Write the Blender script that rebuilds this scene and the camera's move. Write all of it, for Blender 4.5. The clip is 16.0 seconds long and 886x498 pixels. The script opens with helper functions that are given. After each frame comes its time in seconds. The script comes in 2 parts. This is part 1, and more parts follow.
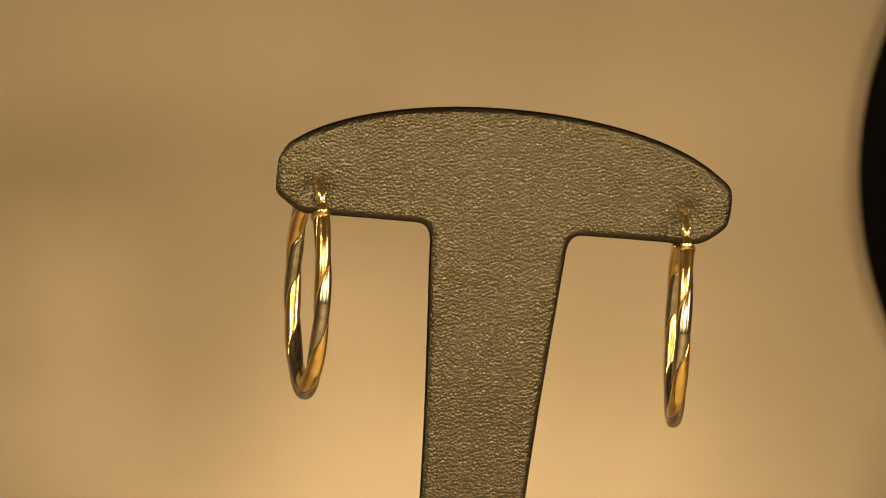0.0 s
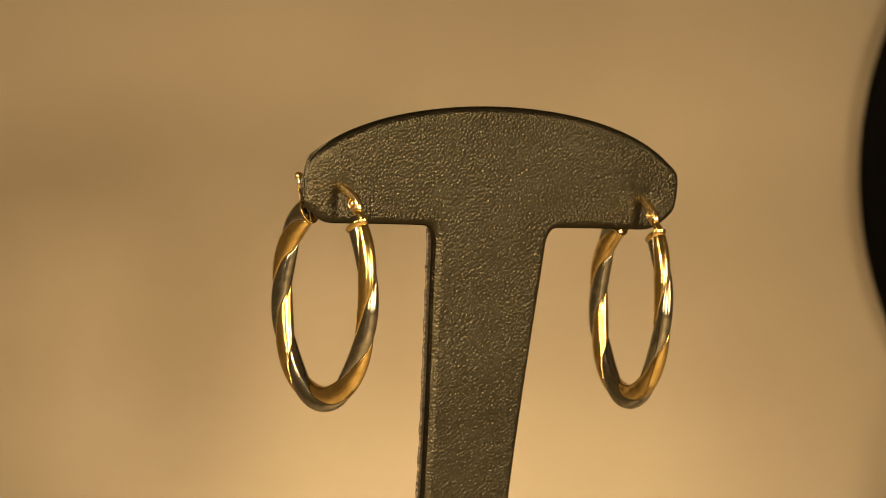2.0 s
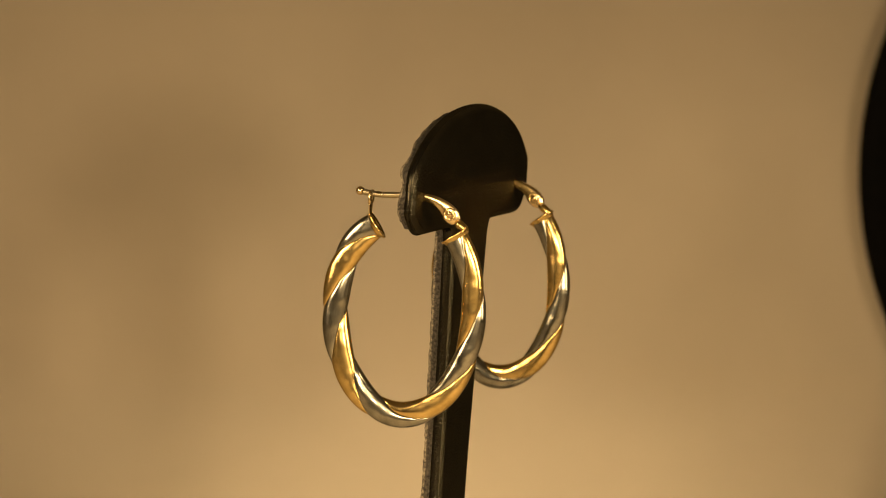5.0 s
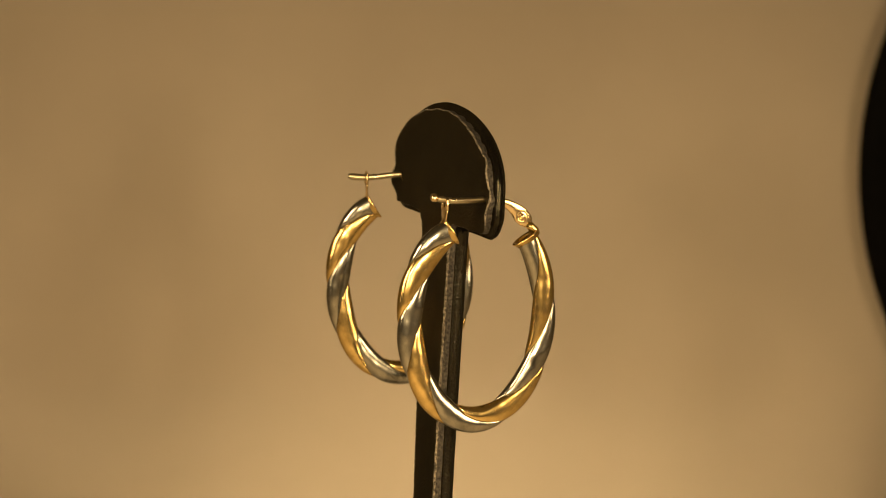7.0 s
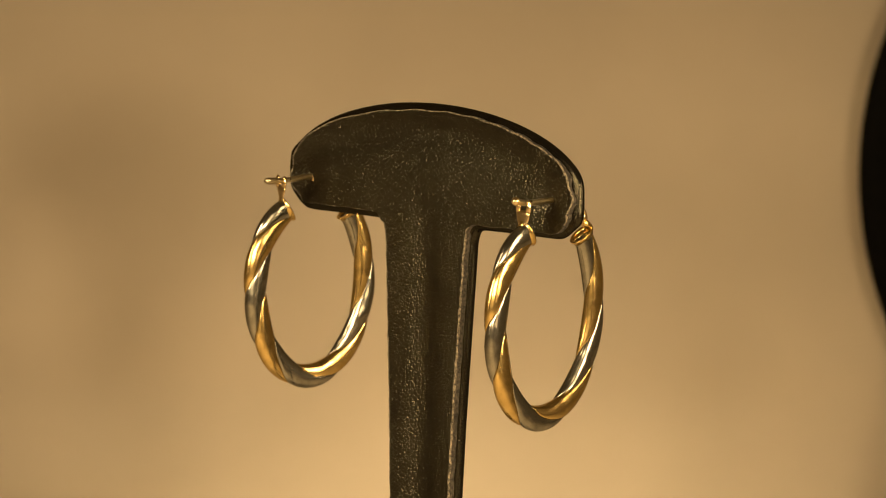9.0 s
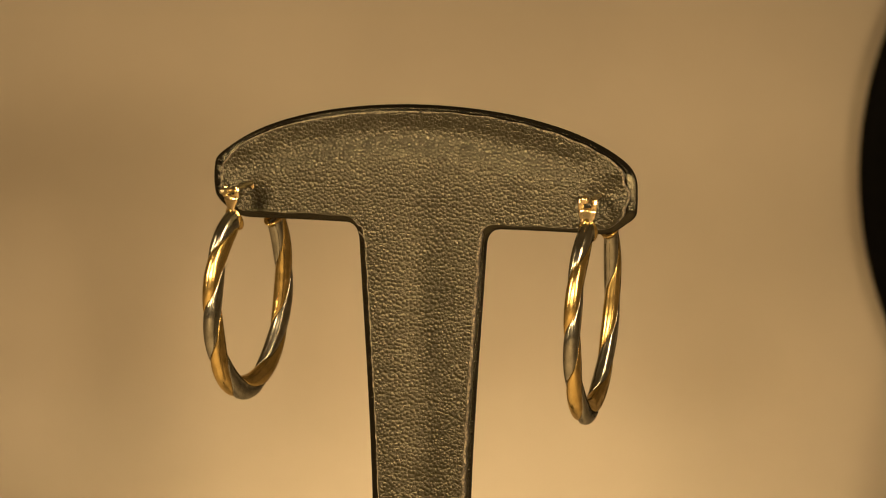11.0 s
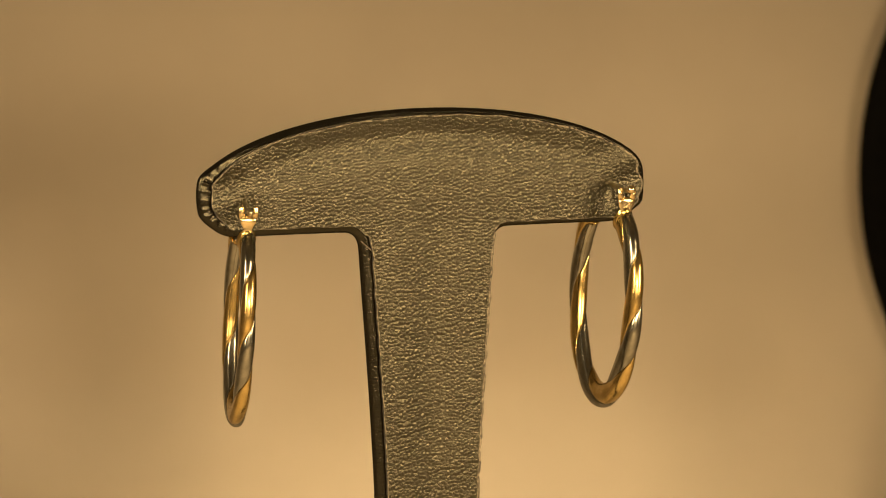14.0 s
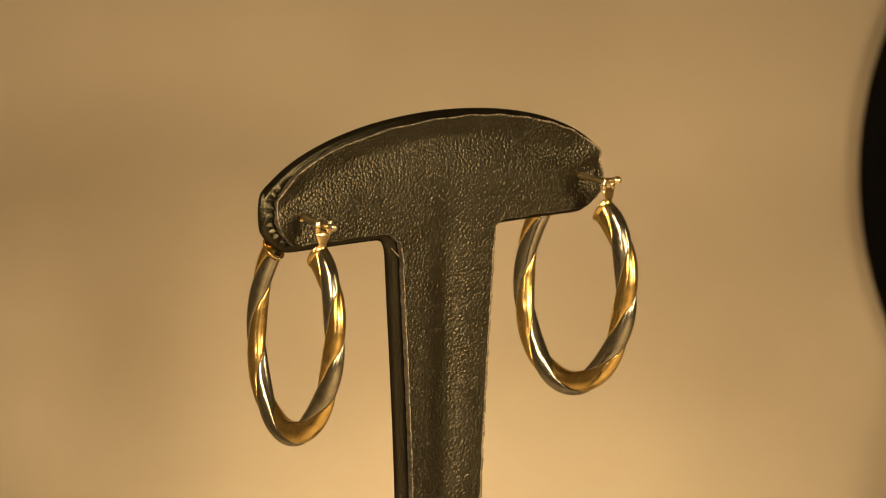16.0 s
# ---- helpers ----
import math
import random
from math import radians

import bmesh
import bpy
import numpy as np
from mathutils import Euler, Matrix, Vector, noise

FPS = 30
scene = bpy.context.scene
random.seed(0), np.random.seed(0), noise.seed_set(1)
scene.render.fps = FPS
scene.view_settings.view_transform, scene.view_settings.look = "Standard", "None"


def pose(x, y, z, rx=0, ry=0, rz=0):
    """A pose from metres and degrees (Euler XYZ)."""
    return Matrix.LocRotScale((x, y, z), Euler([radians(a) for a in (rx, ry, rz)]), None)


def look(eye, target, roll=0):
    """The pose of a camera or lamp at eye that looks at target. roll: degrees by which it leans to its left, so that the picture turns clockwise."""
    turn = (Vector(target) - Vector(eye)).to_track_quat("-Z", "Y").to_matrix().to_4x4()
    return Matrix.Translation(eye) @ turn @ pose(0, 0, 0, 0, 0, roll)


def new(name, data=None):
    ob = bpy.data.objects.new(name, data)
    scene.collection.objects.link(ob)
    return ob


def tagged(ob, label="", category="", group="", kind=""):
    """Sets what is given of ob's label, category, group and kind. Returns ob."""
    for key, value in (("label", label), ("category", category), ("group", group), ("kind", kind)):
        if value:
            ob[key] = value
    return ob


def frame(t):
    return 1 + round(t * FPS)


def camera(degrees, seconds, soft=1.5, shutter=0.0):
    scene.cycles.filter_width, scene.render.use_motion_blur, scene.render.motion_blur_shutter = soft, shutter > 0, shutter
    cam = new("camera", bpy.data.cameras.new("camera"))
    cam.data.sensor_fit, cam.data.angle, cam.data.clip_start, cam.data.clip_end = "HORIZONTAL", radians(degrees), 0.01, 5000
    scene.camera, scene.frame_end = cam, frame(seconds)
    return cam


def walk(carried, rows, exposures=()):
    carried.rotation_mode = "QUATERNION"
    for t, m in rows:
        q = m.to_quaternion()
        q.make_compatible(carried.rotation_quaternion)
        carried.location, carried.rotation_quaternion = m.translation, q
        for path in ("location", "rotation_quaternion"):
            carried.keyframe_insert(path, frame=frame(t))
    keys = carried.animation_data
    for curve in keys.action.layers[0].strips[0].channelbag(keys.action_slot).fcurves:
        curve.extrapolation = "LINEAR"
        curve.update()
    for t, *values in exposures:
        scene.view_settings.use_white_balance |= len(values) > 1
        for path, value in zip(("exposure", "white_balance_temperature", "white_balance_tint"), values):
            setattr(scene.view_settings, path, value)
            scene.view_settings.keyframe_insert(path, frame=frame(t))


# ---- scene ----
from mathutils import geometry

# ---- camera ----
cam = camera(13.0, 16.0, soft=1.0)
EYE = (0.0, -0.5408, 0.0724)
VIEW = pose(*EYE, 90 - 7.62, 0, 0.247) @ pose(0, 0, 0, 0, 0, 2.80)
walk(cam, [(0, VIEW), (16, VIEW)],
     exposures=[(0, -0.2), (2, -0.22), (3.5, -0.3), (5.5, -0.57), (7, -0.57), (9, -0.28), (12, -0.28), (14.5, -0.25), (16, -0.17)])
# the lens is focused on the turning stand, so the backdrop lies behind the sharp zone
cam.data.dof.use_dof = True
cam.data.dof.focus_distance = 0.535
cam.data.dof.aperture_fstop = 52.0

MM = 0.001
FLOOR_Z = -0.1106


# ---- light ----
def area_lamp(name, eye, target, width, height, watts, colour, spread=180):
    data = bpy.data.lights.new(name, "AREA")
    data.shape, data.size, data.size_y = "RECTANGLE", width, height
    data.energy, data.color, data.spread = watts, colour, radians(spread)
    ob = new(name, data)
    ob.matrix_world = look(eye, target)
    return ob


WARM = (1.0, 0.71, 0.38)
area_lamp("right_lamp", (0.070, -0.375, 0.058), (0, 0, 0.0), 0.022, 0.026, 1.25, WARM)
area_lamp("left_lamp", (-0.072, -0.375, 0.064), (0, 0, 0.0), 0.022, 0.026, 0.76, WARM)
area_lamp("far_right_lamp", (0.30, -0.24, 0.10), (0, 0, 0.0), 0.12, 0.20, 0.20, WARM, 54)
# left counterpart is an added fill, for livelier highlights on the hoops
area_lamp("far_left_fill", (-0.30, -0.24, 0.10), (0, 0, 0.0), 0.10, 0.17, 0.17, WARM, 54)
# added fill with no known source: a narrow beam that brightens the lower backdrop
area_lamp("backdrop_fill", (0.005, 0.22, 0.26), (0.005, 0.325, -0.11), 0.14, 0.05, 0.082, WARM, 36)

world = bpy.data.worlds.new("room_air")
world.use_nodes = True
world.node_tree.nodes["Background"].inputs[0].default_value = (0.9, 0.75, 0.55, 1)
world.node_tree.nodes["Background"].inputs[1].default_value = 0.02
scene.world = world


# ---- materials ----
def material(name, colour, rough, metal=0.0):
    m = bpy.data.materials.new(name)
    m.use_nodes = True
    nt = m.node_tree
    b = nt.nodes["Principled BSDF"]
    b.inputs["Base Color"].default_value = (*colour, 1)
    b.inputs["Roughness"].default_value = rough
    b.inputs["Metallic"].default_value = metal
    return m, nt, b


def node(nt, kind, **inputs):
    n = nt.nodes.new(kind)
    for key, value in inputs.items():
        n.inputs[key.replace("_", " ")].default_value = value
    return n


def coords(nt, scale=(1, 1, 1)):
    """Object coordinates, in metres times scale."""
    tc = nt.nodes.new("ShaderNodeTexCoord")
    mp = nt.nodes.new("ShaderNodeMapping")
    mp.inputs["Scale"].default_value = scale
    nt.links.new(tc.outputs["Object"], mp.inputs["Vector"])
    return mp.outputs["Vector"]


def ramp(nt, source, stops):
    r = nt.nodes.new("ShaderNodeValToRGB")
    while len(r.color_ramp.elements) < len(stops):
        r.color_ramp.elements.new(0.5)
    for e, (at, c) in zip(r.color_ramp.elements, stops):
        e.position = at
        e.color = (c, c, c, 1) if isinstance(c, float) else (*c, 1)
    nt.links.new(source, r.inputs["Fac"])
    return r.outputs["Color"]


def bump(nt, b, height, distance, strength=1.0, under=None):
    n = nt.nodes.new("ShaderNodeBump")
    n.inputs["Distance"].default_value = distance
    n.inputs["Strength"].default_value = strength
    nt.links.new(height, n.inputs["Height"])
    if under is not None:
        nt.links.new(under.outputs["Normal"], n.inputs["Normal"])
    nt.links.new(n.outputs["Normal"], b.inputs["Normal"])
    return n


def noise_tex(nt, vec, scale, detail=3.0, rough=0.5):
    n = node(nt, "ShaderNodeTexNoise", Scale=scale, Detail=detail, Roughness=rough)
    nt.links.new(vec, n.inputs["Vector"])
    return n.outputs["Fac"]


def leather(name, pebble, rough, depth, shine):
    """Black pebbled leatherette; pebble: the grains' size in metres."""
    m, nt, b = material(name, (0.03, 0.027, 0.02), rough)
    v = coords(nt)
    warp = node(nt, "ShaderNodeTexNoise", Scale=0.35 / pebble, Detail=2.0)
    nt.links.new(v, warp.inputs["Vector"])
    add = nt.nodes.new("ShaderNodeVectorMath")
    add.operation = "MULTIPLY_ADD"
    nt.links.new(warp.outputs["Color"], add.inputs[0])
    add.inputs[1].default_value = (pebble * 0.45,) * 3
    nt.links.new(v, add.inputs[2])
    vo = node(nt, "ShaderNodeTexVoronoi", Scale=1 / pebble, Randomness=1.0)
    vo.feature = "SMOOTH_F1"
    vo.inputs["Smoothness"].default_value = 0.2
    nt.links.new(add.outputs[0], vo.inputs["Vector"])
    cells = ramp(nt, vo.outputs["Distance"], [(0.05, 1.0), (0.35, 0.72), (0.75, 0.0)])
    fine = noise_tex(nt, v, 3.6 / pebble, 3.0, 0.65)
    n0 = bump(nt, b, fine, pebble * 0.16, 0.36)
    rift = node(nt, "ShaderNodeTexVoronoi", Scale=1 / pebble, Randomness=1.0)
    rift.feature = "DISTANCE_TO_EDGE"
    nt.links.new(add.outputs[0], rift.inputs["Vector"])
    n1 = bump(nt, b, ramp(nt, rift.outputs["Distance"], [(0.0, 0.0), (0.10, 0.6), (0.30, 1.0)]), depth * 0.6, 1.0, n0)
    big = noise_tex(nt, v, 150.0, 2.0)
    n2 = bump(nt, b, big, 0.0002, 0.2, n1)
    bump(nt, b, cells, depth, 1.0, n2)
    worn = noise_tex(nt, v, 260.0, 4.0, 0.65)
    nt.links.new(ramp(nt, worn, [(0.35, (0.0028, 0.0025, 0.0018)), (0.7, (0.0062, 0.0056, 0.0041))]), b.inputs["Base Color"])
    nt.links.new(ramp(nt, worn, [(0.3, rough - 0.02), (0.7, rough + 0.025)]), b.inputs["Roughness"])
    # a matt black body under a thin, evenly glossy finish
    gloss = nt.nodes.new("ShaderNodeBsdfGlossy")
    gloss.distribution = "BECKMANN"
    gloss.inputs["Color"].default_value = (shine, shine * 0.91, shine * 0.62, 1)
    b.inputs["Specular IOR Level"].default_value = 0.0
    for key in ("Normal", "Roughness"):
        nt.links.new(b.inputs[key].links[0].from_socket, gloss.inputs[key])
    both = nt.nodes.new("ShaderNodeAddShader")
    nt.links.new(b.outputs[0], both.inputs[0])
    nt.links.new(gloss.outputs[0], both.inputs[1])
    nt.links.new(both.outputs[0], nt.nodes["Material Output"].inputs["Surface"])
    return m


def metal(name, colour, dark, rough):
    m, nt, b = material(name, colour, rough, 1.0)
    v = coords(nt)
    smear = noise_tex(nt, v, 420.0, 4.0, 0.6)
    nt.links.new(ramp(nt, smear, [(0.3, dark), (0.62, colour)]), b.inputs["Base Color"])
    nt.links.new(ramp(nt, smear, [(0.3, rough * 1.35), (0.7, rough * 0.85)]), b.inputs["Roughness"])
    dents = noise_tex(nt, v, 330.0, 1.0)
    n1 = bump(nt, b, dents, 0.0003, 0.8)
    fine = noise_tex(nt, v, 6000.0, 2.0)
    bump(nt, b, fine, 0.000008, 0.5, n1)
    return m


LEATHER_FRONT = leather("pebbled_black_leather", 0.00046, 0.31, 0.000046, 0.060)
LEATHER_BACK = leather("soft_black_leather", 0.00050, 0.31, 0.000052, 0.066)
LEATHER_EDGE = leather("stretched_black_leather", 0.00050, 0.22, 0.000010, 0.042)
GOLD = metal("yellow_gold", (0.83, 0.60, 0.23), (0.56, 0.39, 0.132), 0.20)
PALE_GOLD = metal("pale_gold", (0.94, 0.75, 0.42), (0.80, 0.60, 0.30), 0.19)
# dull post tone, darkened further so the colour carries the post's shade
POST_METAL = metal("dull_shaded_post_metal", (0.52, 0.44, 0.28), (0.36, 0.30, 0.18), 0.28)
WHITE_GOLD = metal("white_gold", (0.41, 0.39, 0.32), (0.25, 0.238, 0.19), 0.20)


def raw_edge_material(name, dark, pale):
    m, nt, b = material(name, pale, 0.8)
    f = noise_tex(nt, coords(nt), 2200.0, 5.0, 0.7)
    nt.links.new(ramp(nt, f, [(0.40, dark), (0.66, pale)]), b.inputs["Base Color"])
    bump(nt, b, f, 0.0002)
    return m


def backdrop_material():
    m, nt, b = material("cream_cloth", (0.6, 0.52, 0.4), 0.85)
    v = coords(nt)
    f = noise_tex(nt, v, 14.0, 4.0)
    nt.links.new(ramp(nt, f, [(0.3, (0.57, 0.50, 0.388)), (0.7, (0.66, 0.58, 0.452))]), b.inputs["Base Color"])
    bump(nt, b, noise_tex(nt, v, 1800.0, 2.0), 0.0001, 0.4)
    return m


def plain(name, a, c, scale, rough, relief=0.0004):
    m, nt, b = material(name, a, rough)
    f = noise_tex(nt, coords(nt), scale, 5.0, 0.6)
    nt.links.new(ramp(nt, f, [(0.3, a), (0.7, c)]), b.inputs["Base Color"])
    bump(nt, b, f, relief, 0.5)
    return m


RAW_EDGE = raw_edge_material("raw_leather_edge", (0.02, 0.018, 0.013), (0.36, 0.30, 0.205))
RAW_SIDE = raw_edge_material("raw_leather_side", (0.008, 0.007, 0.005), (0.10, 0.084, 0.06))
CLOTH = backdrop_material()
WALL = plain("taupe_bounce_paint", (0.27, 0.235, 0.182), (0.32, 0.28, 0.217), 6.0, 0.8)
TABLE = plain("dark_table_wood", (0.06, 0.04, 0.025), (0.12, 0.08, 0.05), 9.0, 0.5)
BLACK = plain("matte_black_velvet", (0.002, 0.002, 0.0015), (0.004, 0.0035, 0.003), 300.0, 0.95, 0.0001)
BLACK.node_tree.nodes["Principled BSDF"].inputs["Specular IOR Level"].default_value = 0.08
PLATTER = plain("white_platter_plastic", (0.55, 0.5, 0.42), (0.62, 0.57, 0.48), 60.0, 0.4, 0.0001)


# ---- mesh helpers ----
def part(name, bm, mat, parent=None, label="", smooth=True, recalc=True):
    """Links a bmesh as one mesh object, under a thing or a part."""
    if recalc:
        bmesh.ops.recalc_face_normals(bm, faces=bm.faces)
    me = bpy.data.meshes.new(name)
    for f in bm.faces:
        f.smooth = smooth
    bm.to_mesh(me)
    bm.free()
    me.materials.append(mat)
    ob = new(name, me)
    ob.parent = parent
    if label:
        ob["label"] = label
    return ob


def thing(name, label, category, group="", kind=""):
    return tagged(new(name), label, category, group, kind)


def box(bm, lo, hi):
    r = bmesh.ops.create_cube(bm, size=1.0)
    for v in r["verts"]:
        v.co = Vector([lo[i] + (v.co[i] + 0.5) * (hi[i] - lo[i]) for i in range(3)])


def ball(bm, at, radius, seg=14):
    bmesh.ops.create_uvsphere(bm, u_segments=seg, v_segments=seg // 2 + 2, radius=radius, matrix=Matrix.Translation(at))


def loft(bm, rings, closed=True, cap=True):
    """Joins rings of points into a skin."""
    vs = [[bm.verts.new(p) for p in ring] for ring in rings]
    n = len(vs[0])
    for a, b in zip(vs, vs[1:]):
        for i in range(n if closed else n - 1):
            j = (i + 1) % n
            bm.faces.new((a[i], a[j], b[j], b[i]))
    if cap:
        bm.faces.new(vs[0][::-1])
        bm.faces.new(vs[-1])
    return vs


def tube(bm, path, radii, seg=14, flat=1.0, side=Vector((1, 0, 0))):
    """A round rod along path; flat < 1 thins it along side."""
    rings = []
    for i, p in enumerate(path):
        a, b = path[max(i - 1, 0)], path[min(i + 1, len(path) - 1)]
        d = (b - a).normalized()
        u = (side - d * side.dot(d)).normalized()
        w = d.cross(u)
        r = radii[i] if isinstance(radii, (list, tuple)) else radii
        rings.append([p + u * (r * flat * math.cos(k * math.tau / seg)) + w * (r * math.sin(k * math.tau / seg)) for k in range(seg)])
    loft(bm, rings)


def bezier(p0, c1, c2, p1, n):
    out = []
    for k in range(n):
        t = k / n
        s = 1 - t
        out.append(Vector([s ** 3 * a + 3 * s * s * t * b + 3 * s * t * t * c + t ** 3 * d for a, b, c, d in zip(p0, c1, c2, p1)]))
    return out


# ---- setting ----


def build_setting():
    # table, then the cloth sweep that lies on it and rises behind the stand
    bm = bmesh.new()
    box(bm, (-0.45, -0.60, FLOOR_Z - 0.034), (0.45, 0.55, FLOOR_Z - 0.004))
    bmesh.ops.bevel(bm, geom=bm.edges[:], offset=0.004, segments=2, affect="EDGES")
    tagged(part("table_top", bm, TABLE, None, "", False), "dark wooden table top under the cream cloth", "table", kind="structure")

    prof = [(-0.40, 0.0), (0.10, 0.0), (0.335, 0.0)]
    for k in range(1, 25):
        a = k / 24 * radians(84)
        prof.append((0.337 + 0.036 * math.sin(a), 0.036 * (1 - math.cos(a))))
    y0, z0 = prof[-1]
    for k in range(1, 25):
        prof.append((y0 + k * 0.002, z0 + k * 0.021))
    bm = bmesh.new()
    rows = []
    n = 96
    for y, z in prof:
        ring = []
        for i in range(n + 1):
            x = -0.44 + 0.88 * i / n
            rise = min(1.0, max(0.0, z / 0.03))
            crease = -0.0006 * math.exp(-((x + 0.009) / 0.004) ** 2)
            fold = crease * 4 + 0.006 * math.sin(x * 23 + 1.0) + 0.004 * math.sin(x * 47 + z * 9)
            ring.append((x, y + rise * fold * 0.25, FLOOR_Z + z))
        rows.append(ring)
    loft(bm, rows, closed=False, cap=False)
    ob = part("backdrop", bm, CLOTH)
    mod = ob.modifiers.new("thickness", "SOLIDIFY")
    mod.thickness, mod.offset = 0.0015, -1.0
    tagged(ob, "plain cream cloth backdrop sweeping up from the table", "backdrop", kind="structure")

    # unseen box that closes the place, set near to bounce light onto the gold
    x0, x1, ya, yb, za, zb = -0.50, 0.50, -0.95, 0.62, -0.85, 0.50
    t = 0.1
    for name, lo, hi in (("wall_north", (x0, yb, za), (x1, yb + t, zb)), ("wall_south", (x0, ya - t, za), (x1, ya, zb)),
                         ("wall_east", (x1, ya - t, za), (x1 + t, yb + t, zb)), ("wall_west", (x0 - t, ya - t, za), (x0, yb + t, zb)),
                         ("floor", (x0 - t, ya - t, za - t), (x1 + t, yb + t, za)), ("ceiling", (x0 - t, ya - t, zb), (x1 + t, yb + t, zb + t))):
        bm = bmesh.new()
        box(bm, lo, hi)
        tagged(part(name, bm, WALL, None, "", False), "plain taupe painted surface, unseen, added to bounce light", name.split("_")[0], kind="structure")
    for sx in (-0.40, 0.40):
        for sy in (-0.54, 0.49):
            bm = bmesh.new()
            box(bm, (sx - 0.03, sy - 0.03, za), (sx + 0.03, sy + 0.03, FLOOR_Z - 0.034))
            tagged(part("table_leg", bm, TABLE, None, "", False), "square dark wooden table leg", "table leg", kind="structure")


build_setting()


def build_drum():
    """The round black object with a ribbed rim at the edge of the view."""
    root = thing("black_drum", "round matte black drum with a finely ribbed rim", "drum")
    R = DRUM_R
    root.location = (DRUM_X, DRUM_Y, FLOOR_Z)
    n = 300
    bm = bmesh.new()
    rings = []
    for y, r in ((0.0008, R * 0.90), (0.0, R * 0.955), (0.0006, R * 0.975), (0.002, R * 0.982), (0.020, R * 0.90), (0.030, R * 0.84)):
        rings.append([(r * math.cos(k * math.tau / n), y, R + r * math.sin(k * math.tau / n)) for k in range(n)])
    loft(bm, rings)
    part("drum_body", bm, BLACK, root)
    bm = bmesh.new()
    rings = []
    m = 4 * 620
    for y, g in ((0.0012, 0.0), (0.0016, 1.0), (0.006, 0.8), (0.008, 0.0)):
        ring = []
        for k in range(m):
            r = R * (0.978 + g * 0.022 * (1 if k % 4 < 2 else 0.72))
            ring.append((r * math.cos(k * math.tau / m), y, R + r * math.sin(k * math.tau / m)))
        rings.append(ring)
    loft(bm, rings, cap=False)
    part("ribbed_rim", bm, BLACK, root, "finely ribbed black rim", smooth=False)


DRUM_X, DRUM_Y, DRUM_R = 0.1822, 0.33, 0.0933
build_drum()


# ---- the turntable ----
def build_turntable():
    root = thing("turntable", "small round white display turntable under the stand", "turntable")
    root.location = (0, 0, FLOOR_Z)
    bm = bmesh.new()
    prof = [(0.040, 0.0), (0.042, 0.0006), (0.042, 0.0034), (0.040, 0.004)]
    loft(bm, [[(r * math.cos(k * math.tau / 96), r * math.sin(k * math.tau / 96), z) for k in range(96)] for r, z in prof])
    part("platter_foot", bm, BLACK, root)
    bm = bmesh.new()
    prof = [(0.050, 0.004), (0.052, 0.0046), (0.052, 0.0072), (0.0512, 0.008)]
    loft(bm, [[(r * math.cos(k * math.tau / 96), r * math.sin(k * math.tau / 96), z) for k in range(96)] for r, z in prof])
    part("platter", bm, PLATTER, root)
    return root


# ---- the stand ----
STAND_LEAN = 0.5     # degrees by which the foot lies behind the crown
STAND_X, STAND_TILT, STAND_Y = 5.4, 2.9, 1.25   # where the stem crosses the axis's height (mm), its lean, its mid-plane (mm)
HALF, TURN_IN = 1.45, 0.42                       # half the stand's thickness, and where the lining lies on the board, mm
FOOT_Z = FLOOR_Z / MM + 8.0


def outline():
    """Half of the T's outline, mm, from the crown's middle to the foot, mirrored into a loop."""
    crown = bezier((0, 20.1), (11.5, 20.1), (23.2, 18.0), (29.6, 13.7), 26)
    blunt_tip = bezier((29.6, 13.7), (31.5, 12.5), (32.1, 11.3), (32.15, 9.6), 14)
    blunt_tip += bezier((32.15, 9.6), (32.2, 8.4), (32.2, 7.2), (32.1, 6.3), 6)
    blunt_tip += bezier((32.1, 6.3), (32.0, 5.6), (31.4, 5.1), (30.8, 4.75), 7)
    blunt_tip += bezier((30.8, 4.75), (29.2, 3.6), (28.6, 3.05), (26.5, 3.05), 12)
    cut_tip = bezier((29.6, 13.7), (31.6, 12.3), (32.5, 11.9), (32.65, 10.6), 14)
    cut_tip += bezier((32.65, 10.6), (32.85, 9.3), (32.8, 8.0), (32.6, 6.8), 8)
    cut_tip += bezier((32.6, 6.8), (32.5, 6.0), (31.9, 5.4), (31.3, 4.9), 7)
    cut_tip += bezier((31.3, 4.9), (29.6, 3.5), (28.9, 3.05), (26.5, 3.05), 12)
    stem = bezier((26.5, 3.05), (22, 3.1), (16, 3.1), (12.0, 3.05), 8)
    stem += bezier((12.0, 3.05), (10.5, 3.05), (9.9, 2.2), (9.75, 0.6), 9)
    stem += bezier((9.75, 0.6), (9.2, -9), (8.0, -22), (7.5, -38), 24)
    stem += bezier((7.5, -38), (7.2, -50), (7.2, -64), (7.6, FOOT_Z + 4.0), 14)
    stem += [Vector((7.6, FOOT_Z + 4.0))]
    right = crown + cut_tip + stem
    left = [Vector((-p.x, p.y)) for p in reversed((crown + blunt_tip + stem)[1:])]
    return right + left   # clockwise from the top


def inset(loop, amounts):
    n = len(loop)
    out = []
    for i in range(n):
        d = loop[(i + 1) % n] - loop[i - 1]
        d = d.normalized()
        out.append(loop[i] + Vector((d.y, -d.x)) * amounts[i])   # inward of a clockwise loop
    return out


def inside(q, ring):
    hit = False
    for a, b in zip(ring, ring[1:] + ring[:1]):
        if (a.y > q.y) != (b.y > q.y) and q.x < (b.x - a.x) * (q.y - a.y) / (b.y - a.y) + a.x:
            hit = not hit
    return hit


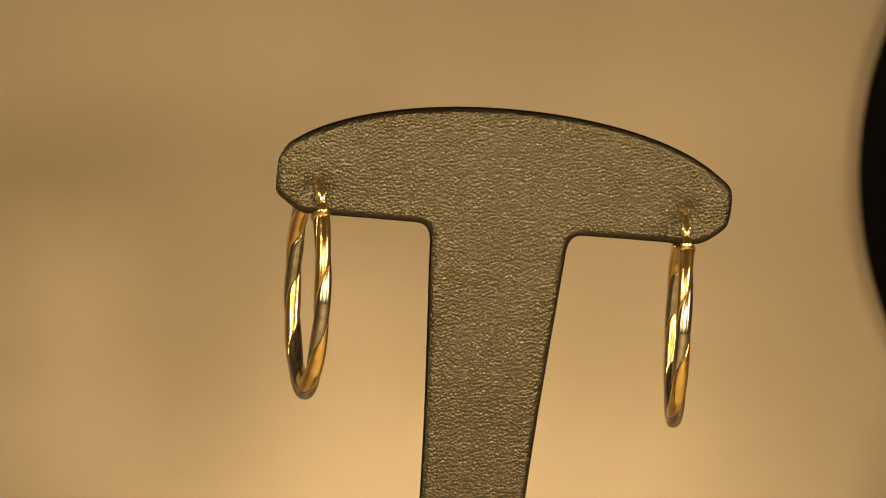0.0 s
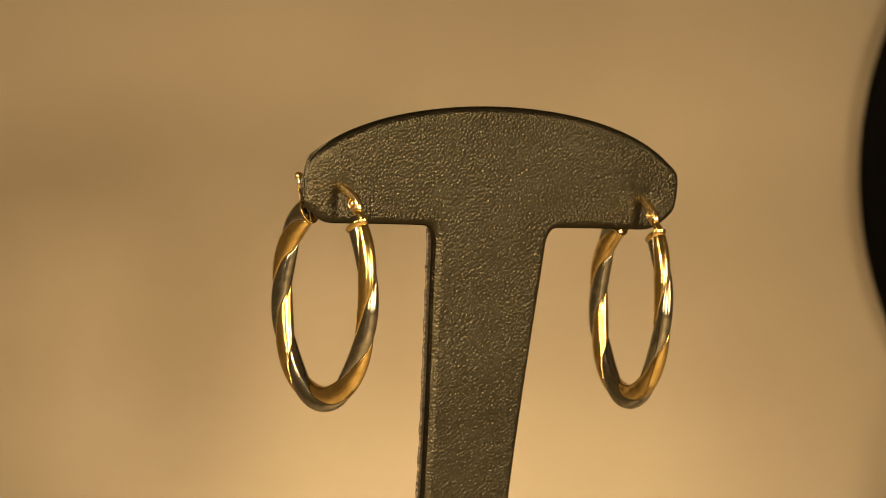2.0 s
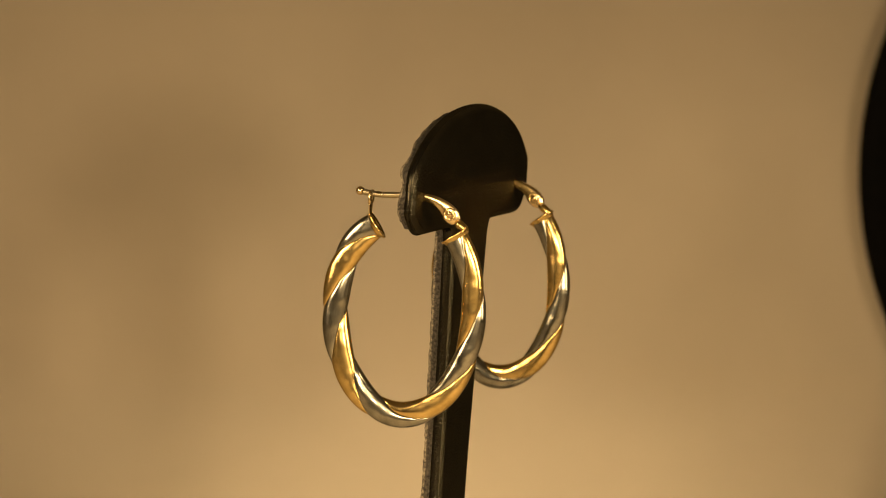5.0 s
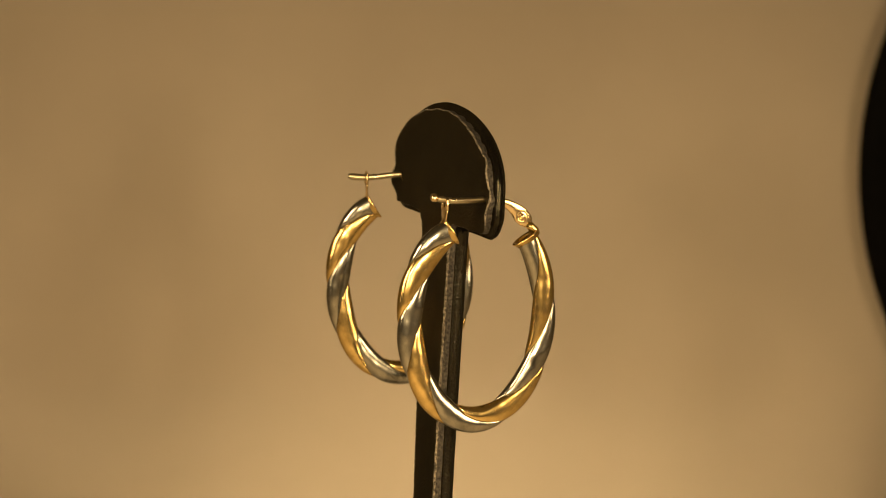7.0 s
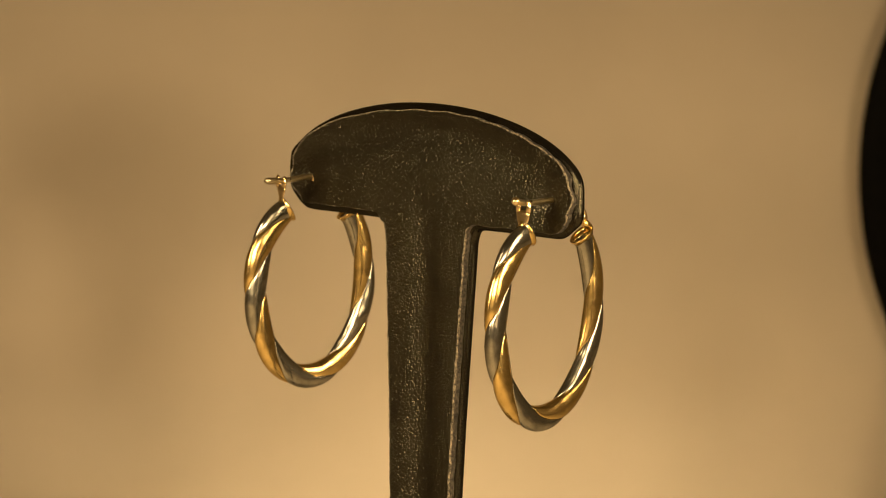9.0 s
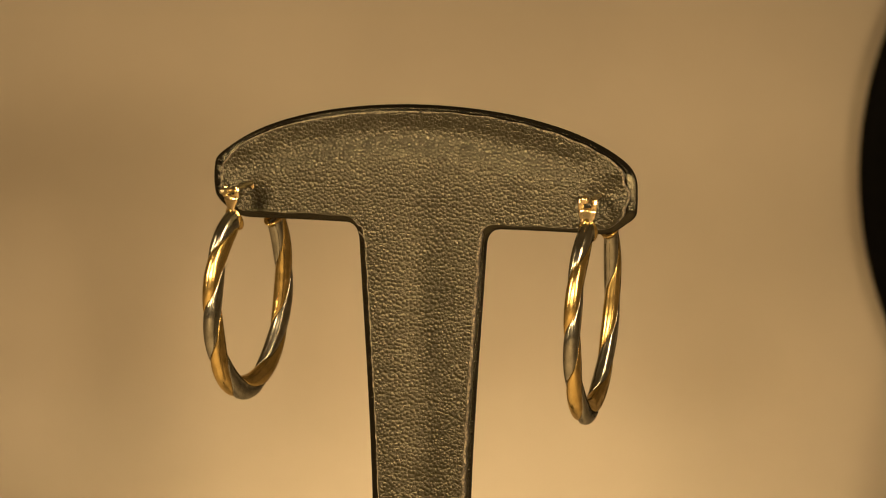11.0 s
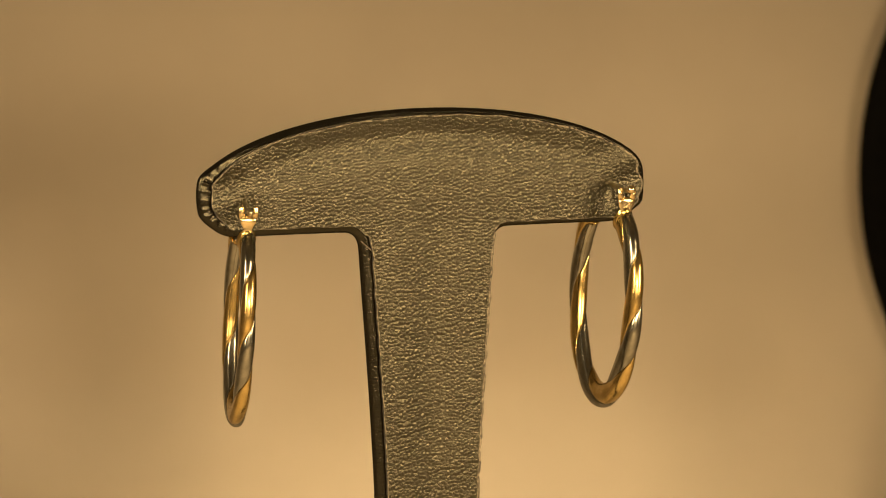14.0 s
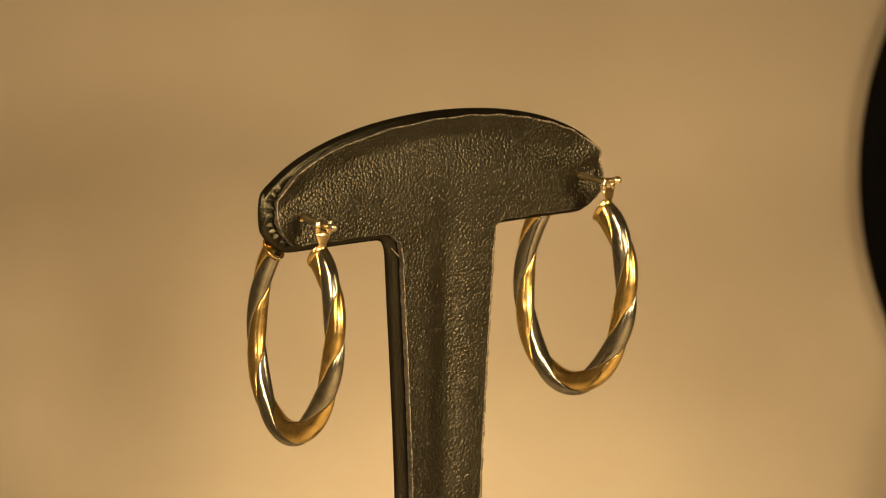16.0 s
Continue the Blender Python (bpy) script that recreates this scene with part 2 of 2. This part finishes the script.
def fill(bm, ring, step):
    """A face over ring (mm, x and z), built of small triangles on a lattice."""
    pts = [Vector((p.x, p.y)) for p in ring]
    n = len(pts)
    row = 0
    z = max(p.y for p in ring)
    while z > min(p.y for p in ring):
        x = -34 + (row % 2) * step / 2
        while x < 34:
            q = Vector((x, z))
            if inside(q, ring) and min((q - p).length for p in ring) > step * 0.45:
                pts.append(q)
            x += step
        z -= step * 0.87 if z > -42 else step * 3
        row += 1
    co, _, faces, _, _, _ = geometry.delaunay_2d_cdt(pts, [(i, (i + 1) % n) for i in range(n)], [], 1, 1e-6)
    vs = [bm.verts.new((p.x, 0, p.y)) for p in co]
    for f in faces:
        bm.faces.new([vs[i] for i in f])


HOLES = ((-26.4, 8.2), (26.3, 8.2))   # where the posts pierce the board, mm on the board


def dimple(x, z, depth, wide):
    return sum(depth * math.exp(-(((x - hx) ** 2 + (z - hz + 0.8) ** 2) / wide ** 2)) for hx, hz in HOLES)


def slim(x, z):
    """The front face falls back a little towards one tip, mm."""
    return 0.35 * max(0.0, min(1.0, (-x - 22) / 9)) ** 2 if z > 2 else 0.0


def seam_inset(p):
    """How far the lining's edge lies inside the outline, mm."""
    k = 1 / (1 + math.exp(-(p.x + 2) / 3))                      # wider turn-in on one side
    tip = max(0.0, min(1.0, (abs(p.x) - 28) / 4)) if p.y > 2 else 0.0
    base = 0.85 + 0.3 * k if p.y > 2 else 0.42 + 1.3 * k
    return base + (0.85 if p.x > 0 else 0.25) * tip + 0.08 * math.sin(p.y * 1.7 + p.x * 0.9) + (0.3 * tip * math.sin(p.y * 1.3) if p.x < 0 else 0.0)


def build_stand():
    root = thing("earring_stand", "black pebbled leather T-shaped earring stand on the turntable", "earring stand")
    board = pose(STAND_X * MM, STAND_Y * MM, 0, STAND_LEAN, STAND_TILT, 0)
    root.location = (0, 0, FOOT_Z * MM)
    drop = Matrix.Translation((0, 0, -FOOT_Z * MM))
    to_world = drop @ board @ Matrix.Scale(MM, 4)
    loop = outline()
    n = len(loop)
    seam = [seam_inset(p) for p in loop]
    along = [0.0]
    for p, q in zip(loop, loop[1:]):
        along.append(along[-1] + (q - p).length)

    def ring(amounts, y, pucker=0.0):
        out = []
        for i, p in enumerate(inset(loop, amounts)):
            tip = max(0.0, min(1.0, (p.x - 25.5) / 4)) if p.y > 2 else 0.0
            w = pucker * tip * (math.sin(along[i] * 4.4) + 0.6 * math.sin(along[i] * 7.3 + 1))
            out.append(Vector((p.x, y + w + (slim(p.x, p.y) if y < -0.5 else 0.0), p.y)))
        return out

    # face leather: the front, then wrapped round the board's edge and turned in under the lining
    bm = bmesh.new()
    rings = [ring([a] * n, y) for a, y in ((1.05, -HALF), (0.78, -HALF + 0.05), (0.50, -HALF + 0.20), (0.23, -HALF + 0.50), (0.05, -HALF + 0.90),
                                           (0.0, -0.38), (0.06, -0.04))]
    rings.append(ring([min(0.24, 0.45 * s) for s in seam], 0.22))
    rings.append(ring([min(0.5, 0.75 * s) for s in seam], 0.37))
    rings.append(ring([min(s, 0.8) for s in seam], TURN_IN, 0.06))
    rings.append(ring([0.5 * (s + min(s, 0.8)) for s in seam], TURN_IN + 0.14, 0.28))
    rings.append(ring([s + 0.05 for s in seam], TURN_IN + 0.08, 0.14))
    rings.append(ring([s + 0.6 for s in seam], TURN_IN - 0.3))
    edge = bmesh.new()
    loft(edge, rings[3:], cap=False)
    loft(bm, rings[:4], cap=False)
    f = bmesh.new()
    fill(f, [Vector((p.x, p.z)) for p in rings[0]], 0.9)
    for v in f.verts:
        x, z = v.co.x, v.co.z
        v.co.y = -HALF + slim(x, z) + dimple(x, z, 0.62, 1.5) - 0.05 * math.sin(x * 0.21 + 1) * math.sin(z * 0.3)
    me = bpy.data.meshes.new("front")
    f.to_mesh(me)
    f.free()
    bm.from_mesh(me)
    bmesh.ops.remove_doubles(bm, verts=bm.verts[:], dist=0.004)
    bm.transform(to_world)
    part("face_leather", bm, LEATHER_FRONT, root)
    bmesh.ops.remove_doubles(edge, verts=edge.verts[:], dist=0.004)
    edge.transform(to_world)
    part("wrapped_edge", edge, LEATHER_EDGE, root, "leather stretched smooth round the edge")

    # lining glued on the back as a thick second layer, softly sunken along the crown and the stem
    def lining_y(x, z):
        crown = math.exp(-((z - (16.2 - 0.0068 * x * x)) / 2.2) ** 2) * max(0.0, 1 - (x / 30) ** 4)
        low = 1 / (1 + math.exp((z - 1) / 1.2))
        stem = math.exp(-((x + 0.5) / 2.6) ** 2) / (1 + math.exp((z - 4) / 3))
        puff = math.exp(-((z - 9.0) / 3.5) ** 2) * max(0.0, 1 - (x / 26) ** 4)
        tip = max(0.0, min(1.0, (abs(x) - 23) / 6)) * (1 - low)
        return HALF - 0.05 - 0.75 * crown - 0.55 * stem + 0.10 * puff  - dimple(x, z, 0.55, 1.7) - tip * (0.16 + 0.26 * math.sin(z * 1.15 + x * 0.3))

    bm = bmesh.new()
    back = inset(loop, [s - 0.05 for s in seam])
    fill(bm, back, 0.9)
    for v in bm.verts:
        v.co.y = lining_y(v.co.x, v.co.z)
    bm.transform(to_world)
    part("back_lining", bm, LEATHER_BACK, root, "softly dented black leather lining")

    # the lining's raw cut edge: its rough wall and a frayed lip along it
    rnd = random.Random(4)
    mids, path, thick = [], [], []
    rim = inset(loop, [s - 0.06 for s in seam])
    for i, p in enumerate(rim):
        q = rim[(i + 1) % n]
        cuts = max(1, int((q - p).length / 0.35)) if p.y > -45 else 1
        for c in range(cuts):
            mids.append(p.lerp(q, c / cuts))
    for m in mids:
        y = lining_y(m.x, m.y)
        path.append(to_world @ Vector((m.x + rnd.uniform(-0.025, 0.025), y + rnd.uniform(-0.07, 0.02), m.y + rnd.uniform(-0.025, 0.025))))
        thick.append(rnd.uniform(0.06, 0.12) * (2.1 if m.x < -4 and m.y < 2 else 1.5 if m.x < -8 else 1.0) * (0.15 if abs(m.x) > 10 and m.y < 5 else 1.0) * MM)
    bm = bmesh.new()
    tube(bm, path, thick, 6, 1.0, Vector((0, 1, 0)))
    levels = []
    for k in range(5):
        row = []
        for m in mids:
            top = lining_y(m.x, m.y) - 0.02
            j = 0.022 if 0 < k < 4 else 0.012
            row.append(to_world @ Vector((m.x + rnd.uniform(-j, j), top + (TURN_IN - 0.05 - top) * k / 4, m.y + rnd.uniform(-j, j))))
        levels.append(row)
    wall = bmesh.new()
    loft(wall, levels, cap=False)
    part("lining_side", wall, RAW_SIDE, root, "rough dark cut side of the lining")
    part("raw_edge", bm, RAW_EDGE, root, "frayed pale raw leather edge")

    # crease of the turn-in at the inner corner
    bm = bmesh.new()
    pts = [Vector((9.6 - 0.28 * k, TURN_IN + 0.1, 1.9 - 0.26 * k)) for k in range(7)]
    tube(bm, [to_world @ p for p in pts], [0.05 * MM, 0.09 * MM, 0.07 * MM, 0.1 * MM, 0.08 * MM, 0.09 * MM, 0.03 * MM], 6, 1.0, Vector((0, 1, 0)))
    part("corner_crease", bm, RAW_EDGE, root)

    # foot
    bm = bmesh.new()
    cx = STAND_X + FOOT_Z * math.tan(radians(STAND_TILT))
    prof = [(15.5, 9.5, 0.0), (16, 10, 0.5), (16, 10, 3.5), (15.4, 9.4, 4.4), (9.0, 3.0, 5.0)]
    loft(bm, [[((cx + a * math.cos(k * math.tau / 64)) * MM, (STAND_Y + b * math.sin(k * math.tau / 64)) * MM, z * MM) for k in range(64)] for a, b, z in prof])
    part("foot", bm, LEATHER_FRONT, root)
    return root


# ---- the earrings ----
A_HOOP, B_HOOP, Z_HOOP, S_HOOP = 9.5, 14.4, -5.85, 0.18   # the hoop's oval, mm
END_CLASP, END_HINGE = radians(57), radians(180 - 47)
HALF_X, HALF_W = 1.12, 1.93    # the flattened tube's half width across and in its plane, mm
TURN, TURN_END = 13.2, 18.6   # mm of hoop for one turn of the twist, slackening from clasp to hinge


def hoop_point(a, size):
    """On the oval, a little sagged towards the clasp end."""
    sag = 0.75 * max(0.0, 1 - abs(a - END_CLASP) / radians(50)) ** 2
    return Vector((0, S_HOOP + size * A_HOOP * math.cos(a) - sag, Z_HOOP + size * B_HOOP * math.sin(a) - sag))


def build_earring(phase, size, balled):
    """A twisted two-tone hoop: y runs from hinge to clasp, x across it, z up; metres in the end."""
    root = thing("hoop_earring", "twisted yellow and white gold hoop earring hanging from the stand", "earring", "pair of hoop earrings")
    sc = Matrix.Scale(MM, 4)
    n = 220
    span = END_HINGE - math.tau - END_CLASP     # down the clasp side, round the bottom, up to the hinge
    pts = [hoop_point(END_CLASP + span * k / n, size) for k in range(n + 1)]
    run = [0.0]
    for a, b in zip(pts, pts[1:]):
        run.append(run[-1] + (b - a).length)
    X = Vector((1, 0, 0))
    frames = []
    for i, p in enumerate(pts):
        d = (pts[min(i + 1, n)] - pts[max(i - 1, 0)]).normalized()
        frames.append((p, d, d.cross(X).normalized()))
    # two broad strands wound round each other, one yellow and one white, with a narrow groove between them
    start = phase
    for s, wide in enumerate((186, 174)):
        wide = radians(wide)
        seg = 36
        bm = bmesh.new()
        rings = []
        for i, (p, d, w) in enumerate(frames):
            twist = start + math.log(1 + (TURN_END / TURN - 1) * run[i] / run[-1]) * run[-1] / (TURN_END - TURN) * math.tau
            mid = twist + wide / 2
            half_w = HALF_W - 0.28 * run[i] / run[-1]      # slimmer towards the hinge
            ring = [p + X * (0.1 * math.cos(mid)) + w * (0.15 * math.sin(mid))]
            for k in range(seg + 1):
                ang = twist + wide * k / seg
                cx, cw = math.cos(ang), math.sin(ang)
                oval = ((abs(cx) / HALF_X) ** 2.4 + (abs(cw) / half_w) ** 2.4) ** (-1 / 2.4)
                swell = 0.74 + 0.27 * math.sin(math.pi * (0.01 + 0.98 * k / seg)) ** 0.42
                ring.append(p + (X * cx + w * cw) * (oval * swell))
            rings.append(ring)
        loft(bm, rings)
        bm.transform(sc)
        gold = s % 2 == 0
        part("twisted_strand", bm, GOLD if gold else WHITE_GOLD, root, "yellow gold strand" if gold else "white gold strand")
        start += wide

    # collars at both ends
    for i, out, name in ((0, -1, "clasp_collar"), (n, 1, "hinge_collar")):
        p, d, w = frames[i]
        d = d * out
        bm = bmesh.new()
        rings = []
        for along, r in ((-0.5, 1.78), (-0.15, 1.86), (0.05, 2.1), (0.22, 2.12), (0.26, 2.02), (0.24, 1.7), (0.02, 1.55), (-0.2, 1.4)):
            rings.append([p + d * along + (X * 0.64 * math.cos(k * math.tau / 28) + w * math.sin(k * math.tau / 28)) * r for k in range(28)])
        loft(bm, rings)
        bm.transform(sc)
        part(name, bm, GOLD, root)

    # catch: a forked tab that rises from the clasp end
    p, d, w = frames[0]
    base = p + Vector((0, 0.9, 1.2))
    top = Vector((0, 5.45, 8.7))
    bm = bmesh.new()
    rings = []
    waist = ((0.0, 0.9), (0.15, 0.85), (0.4, 1.12), (0.7, 1.25), (1.0, 1.28)) if balled else ((0.0, 0.8), (0.2, 0.6), (0.4, 0.78), (0.65, 1.1), (1.0, 1.22))
    for k, half in waist:
        q = base.lerp(top, k)
        rings.append([q + Vector((half * math.cos(m * math.tau / 16), 0.2 * math.sin(m * math.tau / 16), 0)) for m in range(16)])
    loft(bm, rings)
    bm.transform(sc)
    catch = part("catch", bm, PALE_GOLD, root)
    for sx in (-1, 1):
        bm = bmesh.new()
        tube(bm, [top + Vector((sx * 0.85, 0, -0.3)), top + Vector((sx * 0.98, 0, 0.5)), top + Vector((sx * 0.95, 0, 1.1)), top + Vector((sx * 0.8, 0.0, 1.35))],
             [0.44, 0.42, 0.42, 0.28], 12, 0.6, Vector((0, 1, 0)))
        bm.transform(sc)
        part("prong", bm, PALE_GOLD, catch)

    # hinge: two cheeks with a rivet, and the post that swings from it through the board to the catch
    first = set(root.children_recursive)
    p, d, w = frames[n]
    rivet = Vector((0, -5.45, 7.65))
    leaf = [(-6.55, 6.45, 0.42), (-6.3, 6.75, 0.80), (-5.95, 7.15, 1.02), (-5.45, 7.65, 1.10), (-5.0, 8.15, 1.0), (-4.5, 8.6, 0.84),
            (-3.9, 9.0, 0.72), (-3.2, 9.35, 0.62), (-2.3, 9.65, 0.54), (-1.2, 9.82, 0.48), (-0.3, 9.87, 0.44)]
    bm = bmesh.new()
    rings = []
    for i, (y, z, h) in enumerate(leaf):
        ya, za, _ = leaf[max(i - 1, 0)]
        yb, zb, _ = leaf[min(i + 1, len(leaf) - 1)]
        t = Vector((0, yb - ya, zb - za)).normalized()
        v = Vector((0, -t.z, t.y))
        q = Vector((0, y, z))
        thick = 0.42
        rings.append([q + v * (h * cy) + X * (thick * cx) for cy, cx in ((1, -0.6), (0.8, -1), (-0.8, -1), (-1, -0.6), (-1, 0.6), (-0.8, 1), (0.8, 1), (1, 0.6))])
    loft(bm, rings)
    bm.transform(sc)
    leaf_part = part("hinge_leaf", bm, PALE_GOLD, root)
    for sx in (-1, 1):
        bm = bmesh.new()
        ball(bm, Vector((0, 0, 0)), 0.42)
        for v in bm.verts:
            v.co = Vector((sx * 0.46 + v.co.x * 0.7, rivet.y + v.co.y, rivet.z + v.co.z))
        eye = [rivet + Vector((sx * 0.42, 0.74 * math.cos(k * math.tau / 24), 0.74 * math.sin(k * math.tau / 24))) for k in range(24)]
        tube(bm, eye + eye[:2], 0.15, 8)
        bm.transform(sc)
        part("rivet", bm, PALE_GOLD, leaf_part)
    bm = bmesh.new()
    tube(bm, [Vector((0, -7.75, 5.15)), Vector((0, -7.45, 5.75)), Vector((0, -6.9, 6.2)), Vector((0, -6.3, 6.75))], [0.5, 0.62, 0.6, 0.5], 12)
    bm.transform(sc)
    part("hinge_knuckle", bm, GOLD, root)
    bm = bmesh.new()
    if balled:     # one post is short, with a little ball at its end; the other long and flat
        path = bezier(Vector((0, -0.5, 9.87)), Vector((0, 2.0, 9.75)), Vector((0, 4.4, 9.35)), Vector((0, 6.9, 9.95)), 18) + [Vector((0, 6.9, 9.95))]
        tube(bm, path, 0.42, 12, 0.85)
    else:
        path = bezier(Vector((0, -0.5, 9.87)), Vector((0, 2.4, 9.9)), Vector((0, 4.8, 8.95)), Vector((0, 8.2, 9.55)), 18) + [Vector((0, 8.2, 9.55))]
        tube(bm, path, [0.43] * 13 + [0.44, 0.46, 0.5, 0.52, 0.5, 0.32], 12, 0.85)
    bm.transform(sc)
    post = part("post", bm, POST_METAL, root, "dull gold ear post, shade put into its colour")
    if balled:
        bm = bmesh.new()
        ball(bm, Vector((0, 7.0, 10.0)), 0.6)
        bm.transform(sc)
        part("post_ball", bm, PALE_GOLD, post, "polished gold ball")
    close_up = Matrix.Translation((0, (1 - size) * 20 * MM, (size - 1) * 10 * MM))     # a smaller hoop's hinge sits further in
    for ob in root.children_recursive:
        if ob not in first and not ob.name.startswith("post"):
            ob.data.transform(close_up)
    return root


turntable = build_turntable()
stand = build_stand()
earring_a = build_earring(radians(271), 1.0, True)
earring_b = build_earring(radians(285), 0.97, False)
PLACE_A = pose(-21.1 * MM, 2.0 * MM, 0, 0, 0, 95 - 90)
PLACE_B = pose(32.1 * MM, 2.4 * MM, -3.1 * MM, 0, 0, 83 - 90) @ pose(0, -0.8 * MM, 0, -1.4, 0, 0)


# ---- what moves ----
START, RATE = 8.57, 13.4875    # the turntable's angle at 0 s, and degrees a second
AXIS_X = 0.15 * MM


def motions():
    times = [k * 0.25 for k in range(65)]
    spin = [(t, pose(AXIS_X, 0, 0, 0, 0, START + RATE * t)) for t in times]
    walk(turntable, [(t, Matrix.Translation((0, 0, FLOOR_Z)) @ m) for t, m in spin])
    walk(stand, [(t, Matrix.Translation((0, 0, FOOT_Z * MM)) @ m) for t, m in spin])
    # one hoop still sways a little on its post as the turning begins
    walk(earring_a, [(t, m @ PLACE_A @ pose(0, 0, 0, 0, 0, 1.6 * max(0.0, 1 - t / 2.5))) for t, m in spin])
    walk(earring_b, [(t, m @ PLACE_B) for t, m in spin])


motions()
